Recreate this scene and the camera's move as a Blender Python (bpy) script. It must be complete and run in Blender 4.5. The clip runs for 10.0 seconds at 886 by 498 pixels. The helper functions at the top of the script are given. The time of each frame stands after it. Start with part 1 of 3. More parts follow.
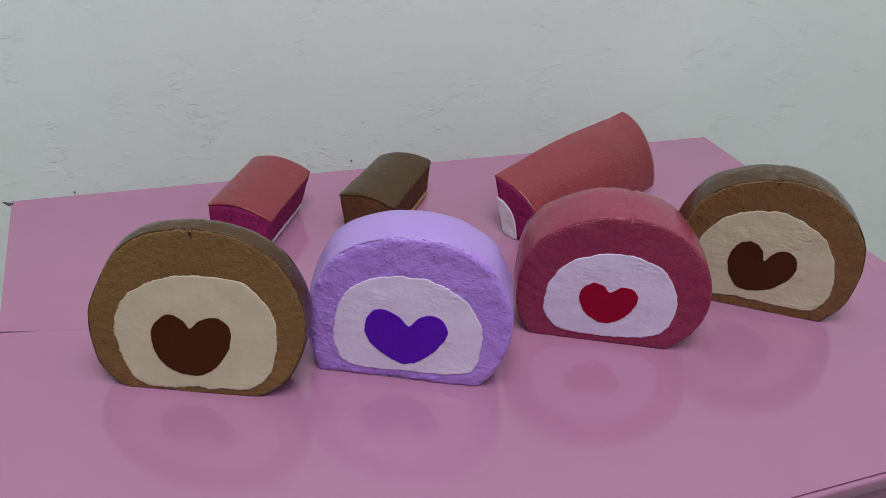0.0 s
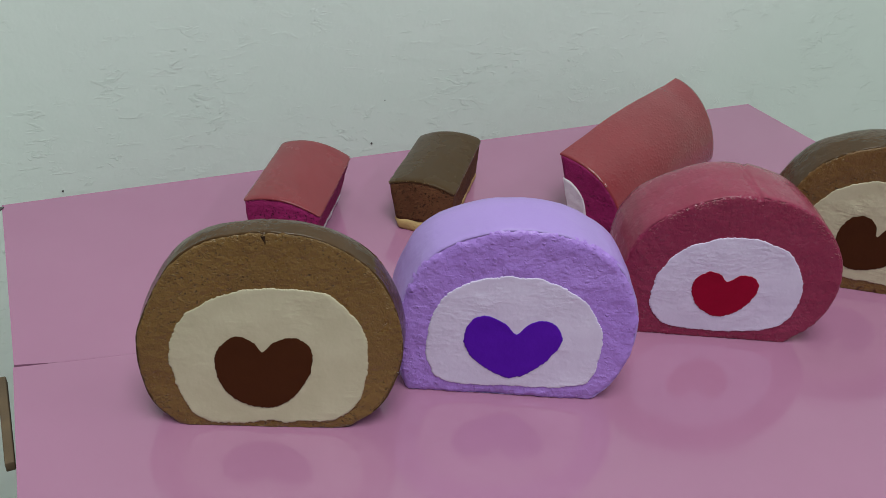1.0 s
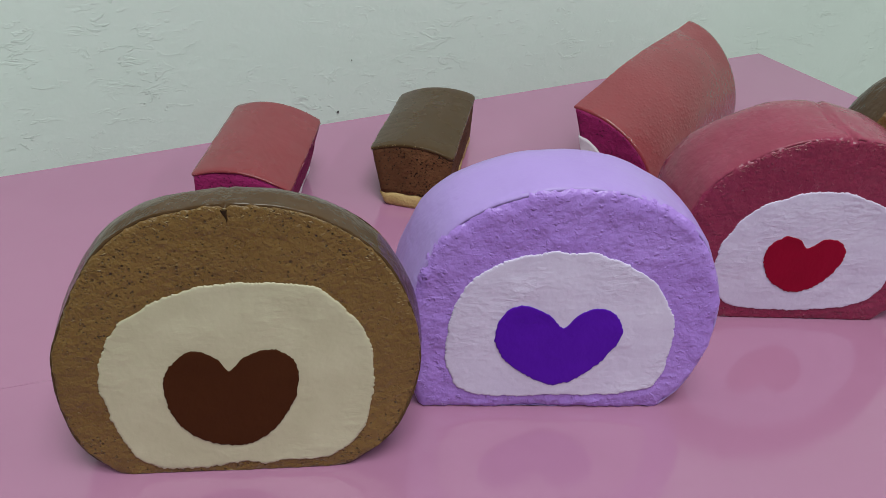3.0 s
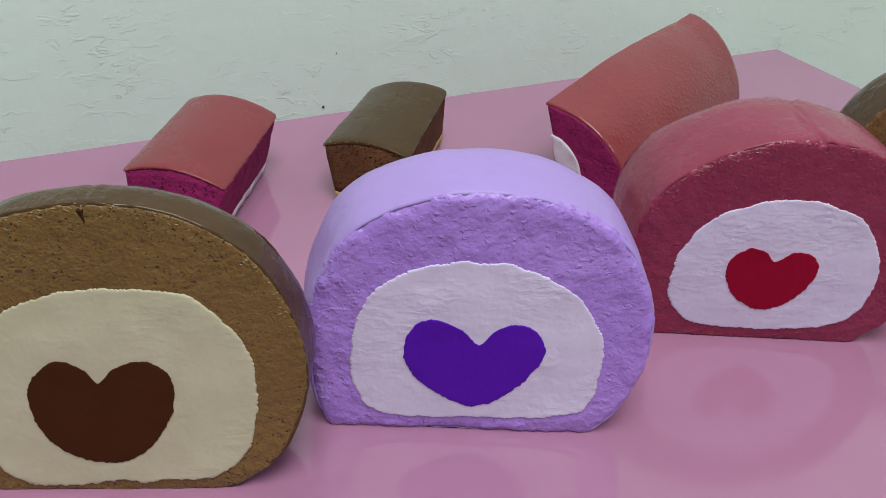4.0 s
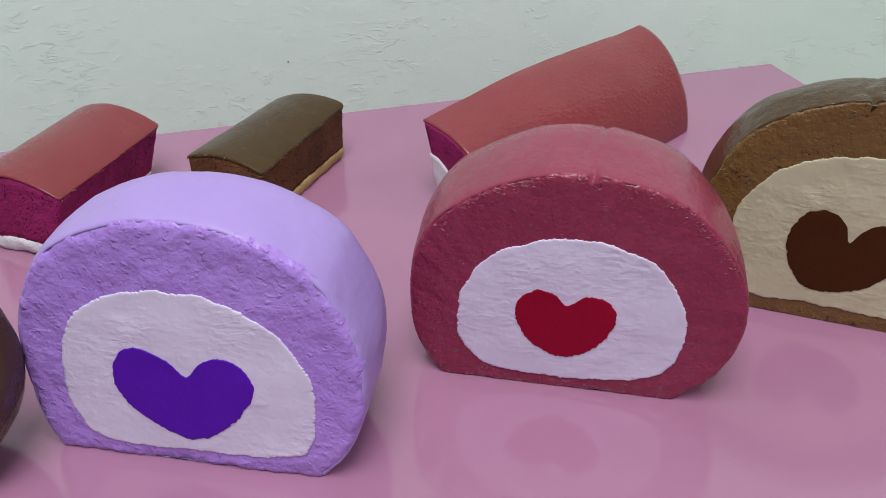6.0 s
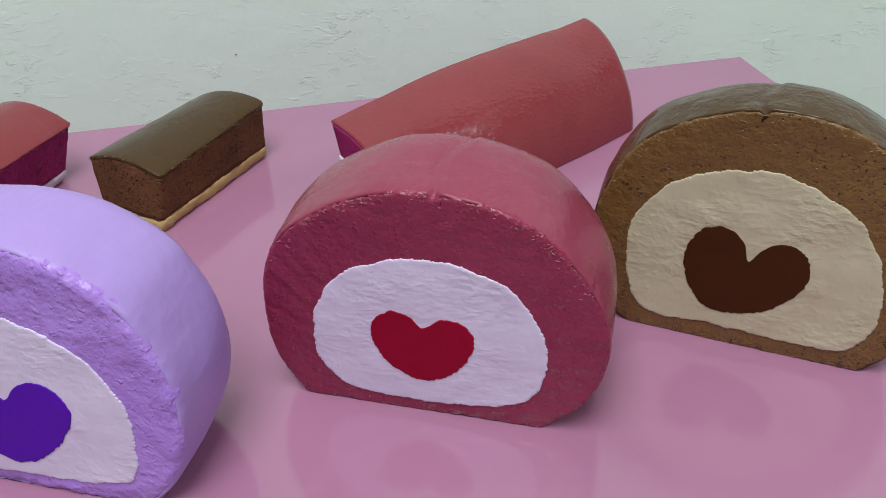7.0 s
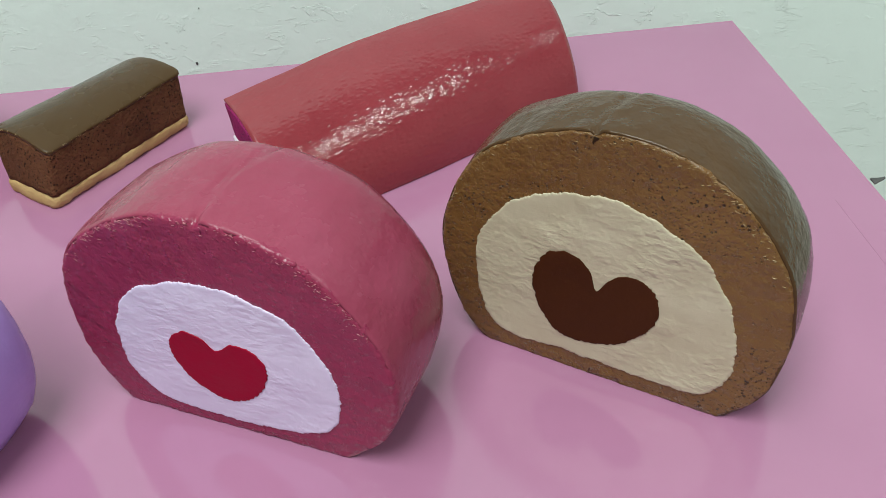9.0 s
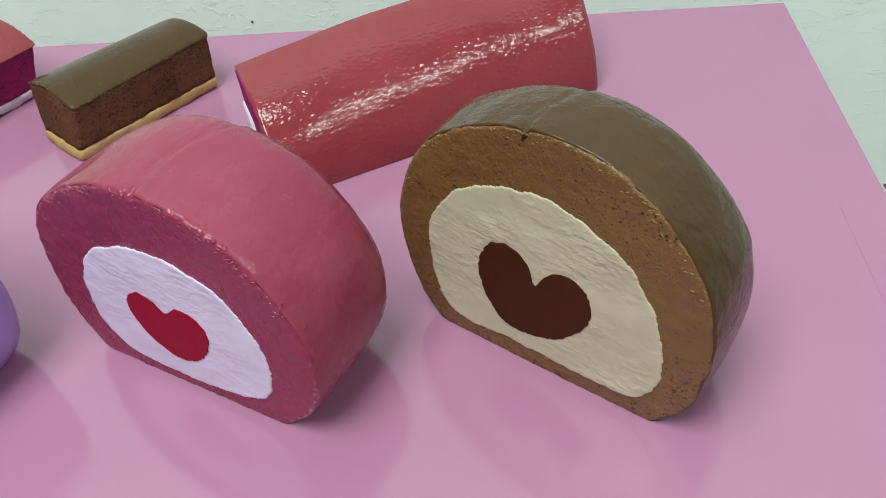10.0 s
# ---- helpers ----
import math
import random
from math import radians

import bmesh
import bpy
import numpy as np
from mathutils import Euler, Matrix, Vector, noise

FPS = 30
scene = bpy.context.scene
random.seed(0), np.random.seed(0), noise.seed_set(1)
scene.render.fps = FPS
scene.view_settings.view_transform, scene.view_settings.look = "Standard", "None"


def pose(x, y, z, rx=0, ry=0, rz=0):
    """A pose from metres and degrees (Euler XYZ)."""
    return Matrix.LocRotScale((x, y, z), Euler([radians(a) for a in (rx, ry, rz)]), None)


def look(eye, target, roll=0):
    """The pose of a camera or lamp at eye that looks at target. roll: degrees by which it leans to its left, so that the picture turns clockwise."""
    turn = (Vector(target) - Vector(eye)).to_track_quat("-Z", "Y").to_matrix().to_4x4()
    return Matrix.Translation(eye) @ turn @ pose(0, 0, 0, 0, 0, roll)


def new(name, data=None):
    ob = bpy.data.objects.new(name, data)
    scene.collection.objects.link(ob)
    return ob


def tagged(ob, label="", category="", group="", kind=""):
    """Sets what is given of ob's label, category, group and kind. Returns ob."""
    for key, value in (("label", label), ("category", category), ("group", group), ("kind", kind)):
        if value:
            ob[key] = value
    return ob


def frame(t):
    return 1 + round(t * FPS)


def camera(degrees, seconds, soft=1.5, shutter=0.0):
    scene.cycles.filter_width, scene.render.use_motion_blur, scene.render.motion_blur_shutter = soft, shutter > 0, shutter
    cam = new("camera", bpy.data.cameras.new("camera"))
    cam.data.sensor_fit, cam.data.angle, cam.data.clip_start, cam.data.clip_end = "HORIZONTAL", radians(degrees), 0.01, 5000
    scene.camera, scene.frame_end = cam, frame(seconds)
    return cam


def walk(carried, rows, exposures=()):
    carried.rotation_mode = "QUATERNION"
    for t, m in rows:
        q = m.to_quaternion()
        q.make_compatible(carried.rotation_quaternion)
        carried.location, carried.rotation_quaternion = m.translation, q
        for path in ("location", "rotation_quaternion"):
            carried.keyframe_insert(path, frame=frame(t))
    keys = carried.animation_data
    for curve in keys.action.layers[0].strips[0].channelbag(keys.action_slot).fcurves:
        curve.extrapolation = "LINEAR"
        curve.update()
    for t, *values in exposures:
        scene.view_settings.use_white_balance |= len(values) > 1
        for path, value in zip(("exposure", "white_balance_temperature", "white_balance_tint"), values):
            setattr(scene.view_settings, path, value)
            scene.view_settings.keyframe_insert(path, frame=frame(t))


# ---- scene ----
cam = camera(53.1, 10.0, soft=0.75)
PATH = [
    (0, (0.058, 0.005, 0.362), (0.117, 1.718, -0.668), 5.4),
    (0.5, (0.011, 0.043, 0.34), (0.144, 1.743, -0.706), 5.6),
    (1, (-0.028, 0.083, 0.318), (0.169, 1.77, -0.738), 5.3),
    (1.5, (-0.05, 0.122, 0.29), (0.215, 1.799, -0.767), 5.0),
    (2, (-0.058, 0.148, 0.267), (0.271, 1.812, -0.793), 4.9),
    (3.5, (-0.021, 0.187, 0.246), (0.245, 1.857, -0.822), 4.2),
    (4, (0.015, 0.197, 0.241), (0.194, 1.873, -0.836), 3.5),
    (4.5, (0.05, 0.201, 0.242), (0.145, 1.876, -0.848), 2.6),
    (5, (0.086, 0.213, 0.243), (0.102, 1.891, -0.844), 1.7),
    (5.5, (0.126, 0.218, 0.244), (0.055, 1.895, -0.843), 0.9),
    (6, (0.166, 0.221, 0.244), (0.015, 1.895, -0.84), 0.3),
    (7.5, (0.263, 0.272, 0.245), (-0.03, 1.878, -0.911), -1.7),
    (8, (0.28, 0.283, 0.251), (-0.044, 1.853, -0.944), -2.1),
    (8.5, (0.289, 0.291, 0.253), (-0.099, 1.82, -0.977), -2.9),
    (9, (0.333, 0.317, 0.255), (-0.154, 1.794, -1.003), -4.1),
    (9.5, (0.367, 0.335, 0.259), (-0.243, 1.741, -1.027), -5.4),
    (10, (0.392, 0.342, 0.263), (-0.328, 1.661, -1.057), -6.6),
]
walk(cam, [(t, look(eye, target, roll)) for t, eye, target, roll in PATH],
     [(0, -0.17, 6500, 21), (0.5, -0.15, 6500, 19), (1.1, -0.13, 6500, 6), (3.5, 0.06, 6500, 6), (4.5, 0.14, 6500, 8),
      (6, 0.17, 6500, 10), (8, 0.31, 6500, 7), (10, 0.53, 6500, 1)])

# ---- light ----
world = bpy.data.worlds.new("room_air")
scene.world = world
world.use_nodes = True
world.node_tree.nodes["Background"].inputs[0].default_value = (0.80, 0.90, 0.92, 1)
world.node_tree.nodes["Background"].inputs[1].default_value = 0.11


def area_lamp(name, eye, target, sx, sy, watts, colour):
    data = bpy.data.lights.new(name, "AREA")
    data.shape, data.size, data.size_y, data.energy, data.color = "RECTANGLE", sx, sy, watts, colour
    ob = new(name, data)
    ob.matrix_world = look(eye, target)
    return ob


# two ceiling fittings: one over the box's far side, one further back in the room
COOL = (0.90, 1.0, 0.98)
area_lamp("ceiling_lamp_light", (1.98, 0.25, 1.93), (1.98, 0.25, 0.0), 0.07, 1.4, 14.5, COOL).rotation_euler = (0, 0, radians(-16))
area_lamp("ceiling_lamp_light", (0.08, -0.30, 1.93), (0.08, -0.30, 0.0), 0.95, 1.35, 41.0, COOL)


# ---- materials ----
class Mat:
    """A node material with short calls to lay its nodes."""

    def __init__(self, name, rough=0.5, spec=0.5):
        self.m = bpy.data.materials.new(name)
        self.m.use_nodes = True
        self.t = self.m.node_tree
        self.b = self.t.nodes["Principled BSDF"]
        self.b.inputs["Roughness"].default_value = rough
        self.b.inputs["Specular IOR Level"].default_value = spec
        self.co = self.t.nodes.new("ShaderNodeTexCoord").outputs["Object"]

    def put(self, kind, out, **ins):
        n = self.t.nodes.new(kind)
        for k, v in ins.items():
            k = k.replace("_", " ")
            if hasattr(v, "is_output"):
                self.t.links.new(v, n.inputs[k])
            else:
                n.inputs[k].default_value = v
        return n.outputs[out]

    def noise(self, scale, detail=4.0, rough=0.55, distort=0.0, co=None):
        return self.put("ShaderNodeTexNoise", 0, Vector=co or self.co, Scale=scale, Detail=detail, Roughness=rough, Distortion=distort)

    def cells(self, scale, co=None, randomness=1.0):
        return self.put("ShaderNodeTexVoronoi", "Distance", Vector=co or self.co, Scale=scale, Randomness=randomness)

    def ramp(self, fac, stops):
        n = self.t.nodes.new("ShaderNodeValToRGB")
        self.t.links.new(fac, n.inputs[0])
        e = n.color_ramp.elements
        while len(e) < len(stops):
            e.new(0.5)
        for el, (p, c) in zip(e, stops):
            el.position = p
            el.color = (c, c, c, 1) if isinstance(c, (int, float)) else (*c, 1)
        return n.outputs[0]

    def mix(self, fac, a, b, mode="MIX"):
        n = self.t.nodes.new("ShaderNodeMix")
        n.data_type, n.blend_type = "RGBA", mode
        for i, v in ((0, fac), (6, a), (7, b)):
            if hasattr(v, "is_output"):
                self.t.links.new(v, n.inputs[i])
            elif i == 0:
                n.inputs[i].default_value = v
            else:
                n.inputs[i].default_value = (*v, 1)
        return n.outputs[2]

    def math(self, op, a, b):
        n = self.t.nodes.new("ShaderNodeMath")
        n.operation = op
        for i, v in ((0, a), (1, b)):
            if hasattr(v, "is_output"):
                self.t.links.new(v, n.inputs[i])
            else:
                n.inputs[i].default_value = v
        return n.outputs[0]

    def stretch(self, sx, sy, sz, rz=0.0):
        n = self.t.nodes.new("ShaderNodeMapping")
        self.t.links.new(self.co, n.inputs[0])
        n.inputs["Scale"].default_value = (sx, sy, sz)
        n.inputs["Rotation"].default_value = (0, 0, rz)
        return n.outputs[0]

    def colour(self, out):
        self.t.links.new(out, self.b.inputs["Base Color"])

    def rough(self, out):
        self.t.links.new(out, self.b.inputs["Roughness"])

    def bump(self, layers):
        """layers: (height output, metres) from coarse to fine."""
        last = None
        for h, metres in layers:
            n = self.t.nodes.new("ShaderNodeBump")
            n.inputs["Distance"].default_value = metres
            n.inputs["Strength"].default_value = 1.0
            self.t.links.new(h, n.inputs["Height"])
            if last:
                self.t.links.new(last, n.inputs["Normal"])
            last = n.outputs[0]
        self.t.links.new(last, self.b.inputs["Normal"])
        return self


def sponge(name, light, dark, pore, amount=0.5, size=420.0, rough=0.5, patch=26.0, spec=0.4, relief=1.0, dot=0.0, cluster=34.0):
    """Foam with pores: amount 0 to 1 sets how many, size how fine."""
    k = Mat(name, rough, spec)
    warp = k.noise(90, 3)
    grain = k.noise(260, 5, 0.65)
    blend = k.math("ADD", k.math("MULTIPLY", k.noise(patch, 5), 0.84), k.math("MULTIPLY", grain, 0.16))
    tone = k.ramp(blend, [(0.34, dark), (0.66, light)])
    where = k.ramp(k.noise(cluster, 5, 0.7), [(0.66 - 0.45 * amount, 0.0), (0.78 - 0.45 * amount, 1.0)])
    dots = k.ramp(k.math("ADD", k.cells(size), k.math("MULTIPLY", warp, 0.45)), [(0.34 + dot, 1.0), (0.44 + dot, 0.0)])
    dots2 = k.ramp(k.math("ADD", k.cells(size * 1.9), k.math("MULTIPLY", warp, 0.3)), [(0.28 + dot, 1.0), (0.38 + dot, 0.0)])
    pores = k.math("MULTIPLY", k.math("MAXIMUM", dots, k.math("MULTIPLY", dots2, 0.8)), where)
    k.colour(k.mix(pores, tone, pore))
    k.rough(k.ramp(k.noise(70, 4), [(0.35, rough - 0.05), (0.7, rough + 0.12)]))
    holes = k.math("SUBTRACT", 1.0, pores)
    k.bump([(k.noise(70, 4), 0.0014 * relief), (k.noise(200, 3), 0.0013 * relief), (holes, 0.0009), (grain, 0.0007 * relief), (k.noise(800, 3), 0.0002 * relief)])
    return k.m


def paint(name, a, b, rough=0.5, scale=40.0, relief=0.0008, fine=0.00015, spec=0.5, mid=0.0):
    """Hand-laid paint: two tones, soft lumps, dabs and fine relief."""
    k = Mat(name, rough, spec)
    k.colour(k.ramp(k.noise(scale, 5), [(0.3, a), (0.7, b)]))
    k.rough(k.ramp(k.noise(scale * 2, 4), [(0.3, max(rough - 0.08, 0.05)), (0.7, min(rough + 0.1, 1.0))]))
    layers = [(k.noise(scale * 2.2, 4), relief)]
    if mid:
        layers.append((k.noise(170, 3, 0.55), mid))
        layers.append((k.ramp(k.noise(330, 2), [(0.58, 0.0), (0.72, 1.0)]), mid * 0.25))
    if fine:
        layers.append((k.noise(scale * 14, 3), fine))
    k.bump(layers)
    return k.m


def icing(name, a, b, stroke):
    """Cream paint laid on with a brush: soft lumps, short strokes with caught edges."""
    k = Mat(name, 0.36, 0.4)
    k.colour(k.ramp(k.noise(55, 5), [(0.3, a), (0.7, b)]))
    soft = k.noise(60, 3)
    sweep = k.stretch(0.62, 1.0, 1.35)
    strokes = k.noise(290, 4, 0.62, 0.3, co=sweep)
    wobble = k.t.nodes.new("ShaderNodeTexNoise")
    k.t.links.new(k.co, wobble.inputs["Vector"])
    wobble.inputs["Scale"].default_value = 130
    shift = k.t.nodes.new("ShaderNodeVectorMath")
    shift.operation = "SCALE"
    k.t.links.new(wobble.outputs["Color"], shift.inputs[0])
    shift.inputs["Scale"].default_value = 0.009
    total = k.t.nodes.new("ShaderNodeVectorMath")
    k.t.links.new(sweep, total.inputs[0])
    k.t.links.new(shift.outputs[0], total.inputs[1])
    dabs = k.cells(240, co=total.outputs[0])
    where = k.ramp(k.noise(38, 4), [(0.42, 0.08), (0.64, 1.0)])
    k.bump([(soft, 0.0006), (k.math("MULTIPLY", strokes, where), stroke * 0.36), (k.math("MULTIPLY", dabs, where), stroke * 0.19), (k.noise(520, 3), 0.00010)])
    return k.m


def lacquer(name, a, b, rough):
    """A glossy brushed coat whose short strokes along the length break the highlight."""
    k = Mat(name, rough, 0.5)
    k.colour(k.ramp(k.noise(22, 5), [(0.3, a), (0.7, b)]))
    dabs = k.cells(400, co=k.stretch(1.0, 0.7, 1.0))
    k.bump([(k.noise(30, 3), 0.0002), (k.ramp(dabs, [(0.0, 1.0), (0.55, 0.0)]), 0.00016), (k.noise(800, 2, co=k.stretch(1.0, 0.7, 1.0)), 0.00011)])
    return k.m


cocoa_face = sponge("cocoa_sponge", (0.200, 0.102, 0.030), (0.150, 0.072, 0.020), (0.032, 0.012, 0.003), 0.60, 500, 0.30, 20.0, 0.42, 0.9, 0.0, 22.0)
cocoa_face_dark = sponge("cocoa_sponge_reddish", (0.180, 0.083, 0.025), (0.142, 0.062, 0.019), (0.034, 0.013, 0.004), 0.52, 450, 0.28, 16.0, 0.42, 0.85, 0.0, 30.0)
cocoa_skin = paint("chocolate_glaze", (0.058, 0.027, 0.0105), (0.080, 0.038, 0.016), 0.18, 26, 0.0022, 0.00008, 0.28)
cocoa_glaze = paint("smooth_chocolate_glaze", (0.056, 0.028, 0.010), (0.068, 0.035, 0.014), 0.26, 14, 0.0005, 0.00004, 0.20)
cocoa_crumb = sponge("cocoa_crumb", (0.135, 0.052, 0.024), (0.085, 0.030, 0.014), (0.005, 0.002, 0.001), 0.9, 520, 0.7, spec=0.15, dot=0.02)
lilac_face = paint("lilac_foam", (0.37, 0.182, 0.62), (0.425, 0.225, 0.68), 0.36, 34, 0.0020, 0.00010, 0.42, 0.0012)
# same paint as the face but smoother; its paler tone holds the top light
lilac_skin_lit = paint("lilac_skin_lit", (0.38, 0.235, 0.59), (0.415, 0.265, 0.63), 0.42, 20, 0.0012, 0.00010, 0.35)
berry_face = paint("berry_foam", (0.225, 0.016, 0.054), (0.262, 0.026, 0.072), 0.25, 36, 0.0016, 0.00012, 0.42, 0.0011)
berry_skin = paint("berry_glaze", (0.245, 0.034, 0.068), (0.29, 0.050, 0.095), 0.25, 30, 0.0012, 0.00010, 0.25)
berry_crumb = sponge("berry_crumb", (0.30, 0.017, 0.115), (0.215, 0.010, 0.078), (0.024, 0.001, 0.008), 0.95, 600, 0.7, spec=0.15, dot=0.02)
rose_glaze = paint("rose_glaze", (0.205, 0.028, 0.036), (0.235, 0.036, 0.046), 0.22, 22, 0.0005, 0.00006, 0.35)
red_glaze = lacquer("red_glaze", (0.215, 0.026, 0.036), (0.255, 0.036, 0.047), 0.075)
ivory_cream = icing("ivory_cream", (0.46, 0.385, 0.275), (0.52, 0.44, 0.325), 0.0010)
ivory_cream_brushed = icing("ivory_cream_brushed", (0.46, 0.375, 0.27), (0.52, 0.435, 0.325), 0.0022)
white_cream = icing("white_cream", (0.63, 0.51, 0.71), (0.69, 0.575, 0.77), 0.0015)
# near-black fill for the shade inside the rim's split
gap_shade = paint("gap_shade", (0.022, 0.009, 0.003), (0.034, 0.014, 0.005), 0.6, 200, 0.0004, 0.0001, 0.2)
choc_heart = paint("chocolate_paint", (0.046, 0.011, 0.003), (0.056, 0.014, 0.004), 0.55, 30, 0.0006, 0.00015, 0.10)
violet_heart = paint("violet_paint", (0.078, 0.004, 0.34), (0.098, 0.007, 0.39), 0.5, 30, 0.0006, 0.00015, 0.12)
red_heart = paint("red_paint", (0.25, 0.001, 0.019), (0.30, 0.0015, 0.026), 0.5, 30, 0.0006, 0.00015, 0.10)
tan_base = paint("tan_base", (0.41, 0.24, 0.09), (0.50, 0.32, 0.14), 0.65, 60, 0.0012, 0.0004)
white_base = paint("white_base", (0.60, 0.50, 0.59), (0.68, 0.58, 0.66), 0.65, 60, 0.0012, 0.0004)
# flake tones paler than the rims, to stand in for glints of light
tan_glint_flake = paint("tan_rim_glint", (0.22, 0.13, 0.055), (0.34, 0.23, 0.12), 0.22, 300, 0.0003, 0.0)
pink_glint_flake = paint("pink_rim_glint", (0.30, 0.06, 0.09), (0.46, 0.18, 0.21), 0.20, 300, 0.0003, 0.0)

pink_card = Mat("pink_card", 0.2, 0.70)
pink_card.colour(pink_card.ramp(pink_card.noise(9, 5), [(0.3, (0.365, 0.150, 0.262)), (0.7, (0.385, 0.163, 0.278))]))
pink_card.rough(pink_card.ramp(pink_card.noise(14, 4), [(0.3, 0.09), (0.7, 0.14)]))
pink_card.bump([(pink_card.noise(16, 3), 0.0004), (pink_card.noise(600, 2), 0.00001)])
pink_card = pink_card.m
raw_card = paint("brown_card", (0.085, 0.05, 0.028), (0.13, 0.08, 0.045), 0.8, 60, 0.0004, 0.0002)
dark_bit = paint("dark_scrap", (0.05, 0.045, 0.045), (0.09, 0.08, 0.08), 0.6, 80, 0.0004, 0.0002)

k = Mat("stucco_wallpaper", 0.75, 0.3)
k.colour(k.ramp(k.noise(5, 4), [(0.3, (0.80, 0.85, 0.81)), (0.7, (0.84, 0.885, 0.85))]))
swirl = k.noise(82, 5, 0.66, 0.9, co=k.stretch(0.7, 1.0, 1.5))
chips = k.ramp(swirl, [(0.56, 0.0), (0.60, 1.0), (0.70, 0.35)])
patchy = k.ramp(k.noise(17, 3), [(0.43, 0.0), (0.66, 1.0)])
k.bump([(k.noise(45, 3), 0.0005), (k.math("MULTIPLY", chips, patchy), 0.00024), (k.noise(330, 3), 0.00009)])
wall_paper = k.m
# greys for the room's unseen sides, chosen to limit bounced light
unseen_wall = paint("unseen_grey_wall", (0.40, 0.43, 0.42), (0.44, 0.47, 0.455), 0.8, 6, 0.001, 0.0003)
floor_mat = paint("unseen_floor", (0.28, 0.26, 0.23), (0.34, 0.32, 0.28), 0.5, 8, 0.0006, 0.0002)
lamp_glass = bpy.data.materials.new("lamp_diffuser")
lamp_glass.use_nodes = True
lamp_glass.node_tree.nodes["Principled BSDF"].inputs["Base Color"].default_value = (0.85, 0.85, 0.82, 1)


# ---- mesh helpers ----
def finish(name, bm, material, smooth=True):
    bmesh.ops.recalc_face_normals(bm, faces=bm.faces)
    me = bpy.data.meshes.new(name)
    bm.to_mesh(me)
    bm.free()
    me.materials.append(material)
    if smooth:
        me.polygons.foreach_set("use_smooth", [True] * len(me.polygons))
    return new(name, me)


def part(name, bm, material, parent, label="", smooth=True):
    ob = finish(name, bm, material, smooth)
    ob.parent = parent
    return tagged(ob, label) if label else ob


def base_empty(name, m, label, category, group=""):
    ob = new(name)
    ob.empty_display_size = 0.03
    ob.matrix_world = m
    return tagged(ob, label, category, group)


def curve_loop(points, n):
    """A closed smooth curve through the control points, n even steps."""
    p = [Vector(q) for q in points]
    out = []
    for i in range(len(p)):
        a, b, c, d = p[i - 1], p[i], p[(i + 1) % len(p)], p[(i + 2) % len(p)]
        for s in range(24):
            u = s / 24
            out.append(0.5 * (2 * b + (c - a) * u + (2 * a - 5 * b + 4 * c - d) * u * u + (3 * b - a - 3 * c + d) * u ** 3))
    q = np.array([(v.x, v.y) for v in out])
    q = np.vstack([q, q[:1]])
    s = np.concatenate([[0], np.cumsum(np.hypot(*np.diff(q, axis=0).T))])
    at = np.linspace(0, s[-1], n, endpoint=False)
    return np.stack([np.interp(at, s, q[:, 0]), np.interp(at, s, q[:, 1])], 1)


def loft(rings, close_start=True, close_end=True):
    """Quads between rings of equal count; the ends closed by fans."""
    bm = bmesh.new()
    rows = [[bm.verts.new(v) for v in r] for r in rings]
    for a, b in zip(rows, rows[1:]):
        for i in range(len(a)):
            j = (i + 1) % len(a)
            bm.faces.new((a[i], a[j], b[j], b[i]))
    for row, want in ((rows[0], close_start), (rows[-1], close_end)):
        if want:
            mid = bm.verts.new(sum((v.co for v in row), Vector()) / len(row))
            for i in range(len(row)):
                bm.faces.new((row[i], row[(i + 1) % len(row)], mid))
    return bm


def roughen(bm, seed, layers, flat=1.0):
    """Pushes each vertex about by noise: layers of (waves per metre, metres). flat: how much of it stays in depth on the cut face."""
    off = Vector((seed * 3.17, seed * 1.31, seed * 7.7))
    for v in bm.verts:
        d = Vector((0, 0, 0))
        for scale, amp in layers:
            d += noise.noise_vector(v.co * scale + off) * amp
        if v.co.y < 0.0001:
            d.y *= flat
        v.co += d
    return bm


def inset(loop, d):
    """The loop moved d metres inwards along its normals (clockwise or not)."""
    t = np.roll(loop, -1, 0) - np.roll(loop, 1, 0)
    nrm = np.stack([t[:, 1], -t[:, 0]], 1)
    nrm /= np.linalg.norm(nrm, axis=1)[:, None] + 1e-12
    area = np.sum(loop[:, 0] * np.roll(loop[:, 1], -1) - np.roll(loop[:, 0], -1) * loop[:, 1])
    return loop - nrm * d * (1 if area > 0 else -1)


def ring(loop, y):
    return [Vector((x, y, z)) for x, z in loop]


def toward(loop, f, c):
    return c + (loop - c) * f


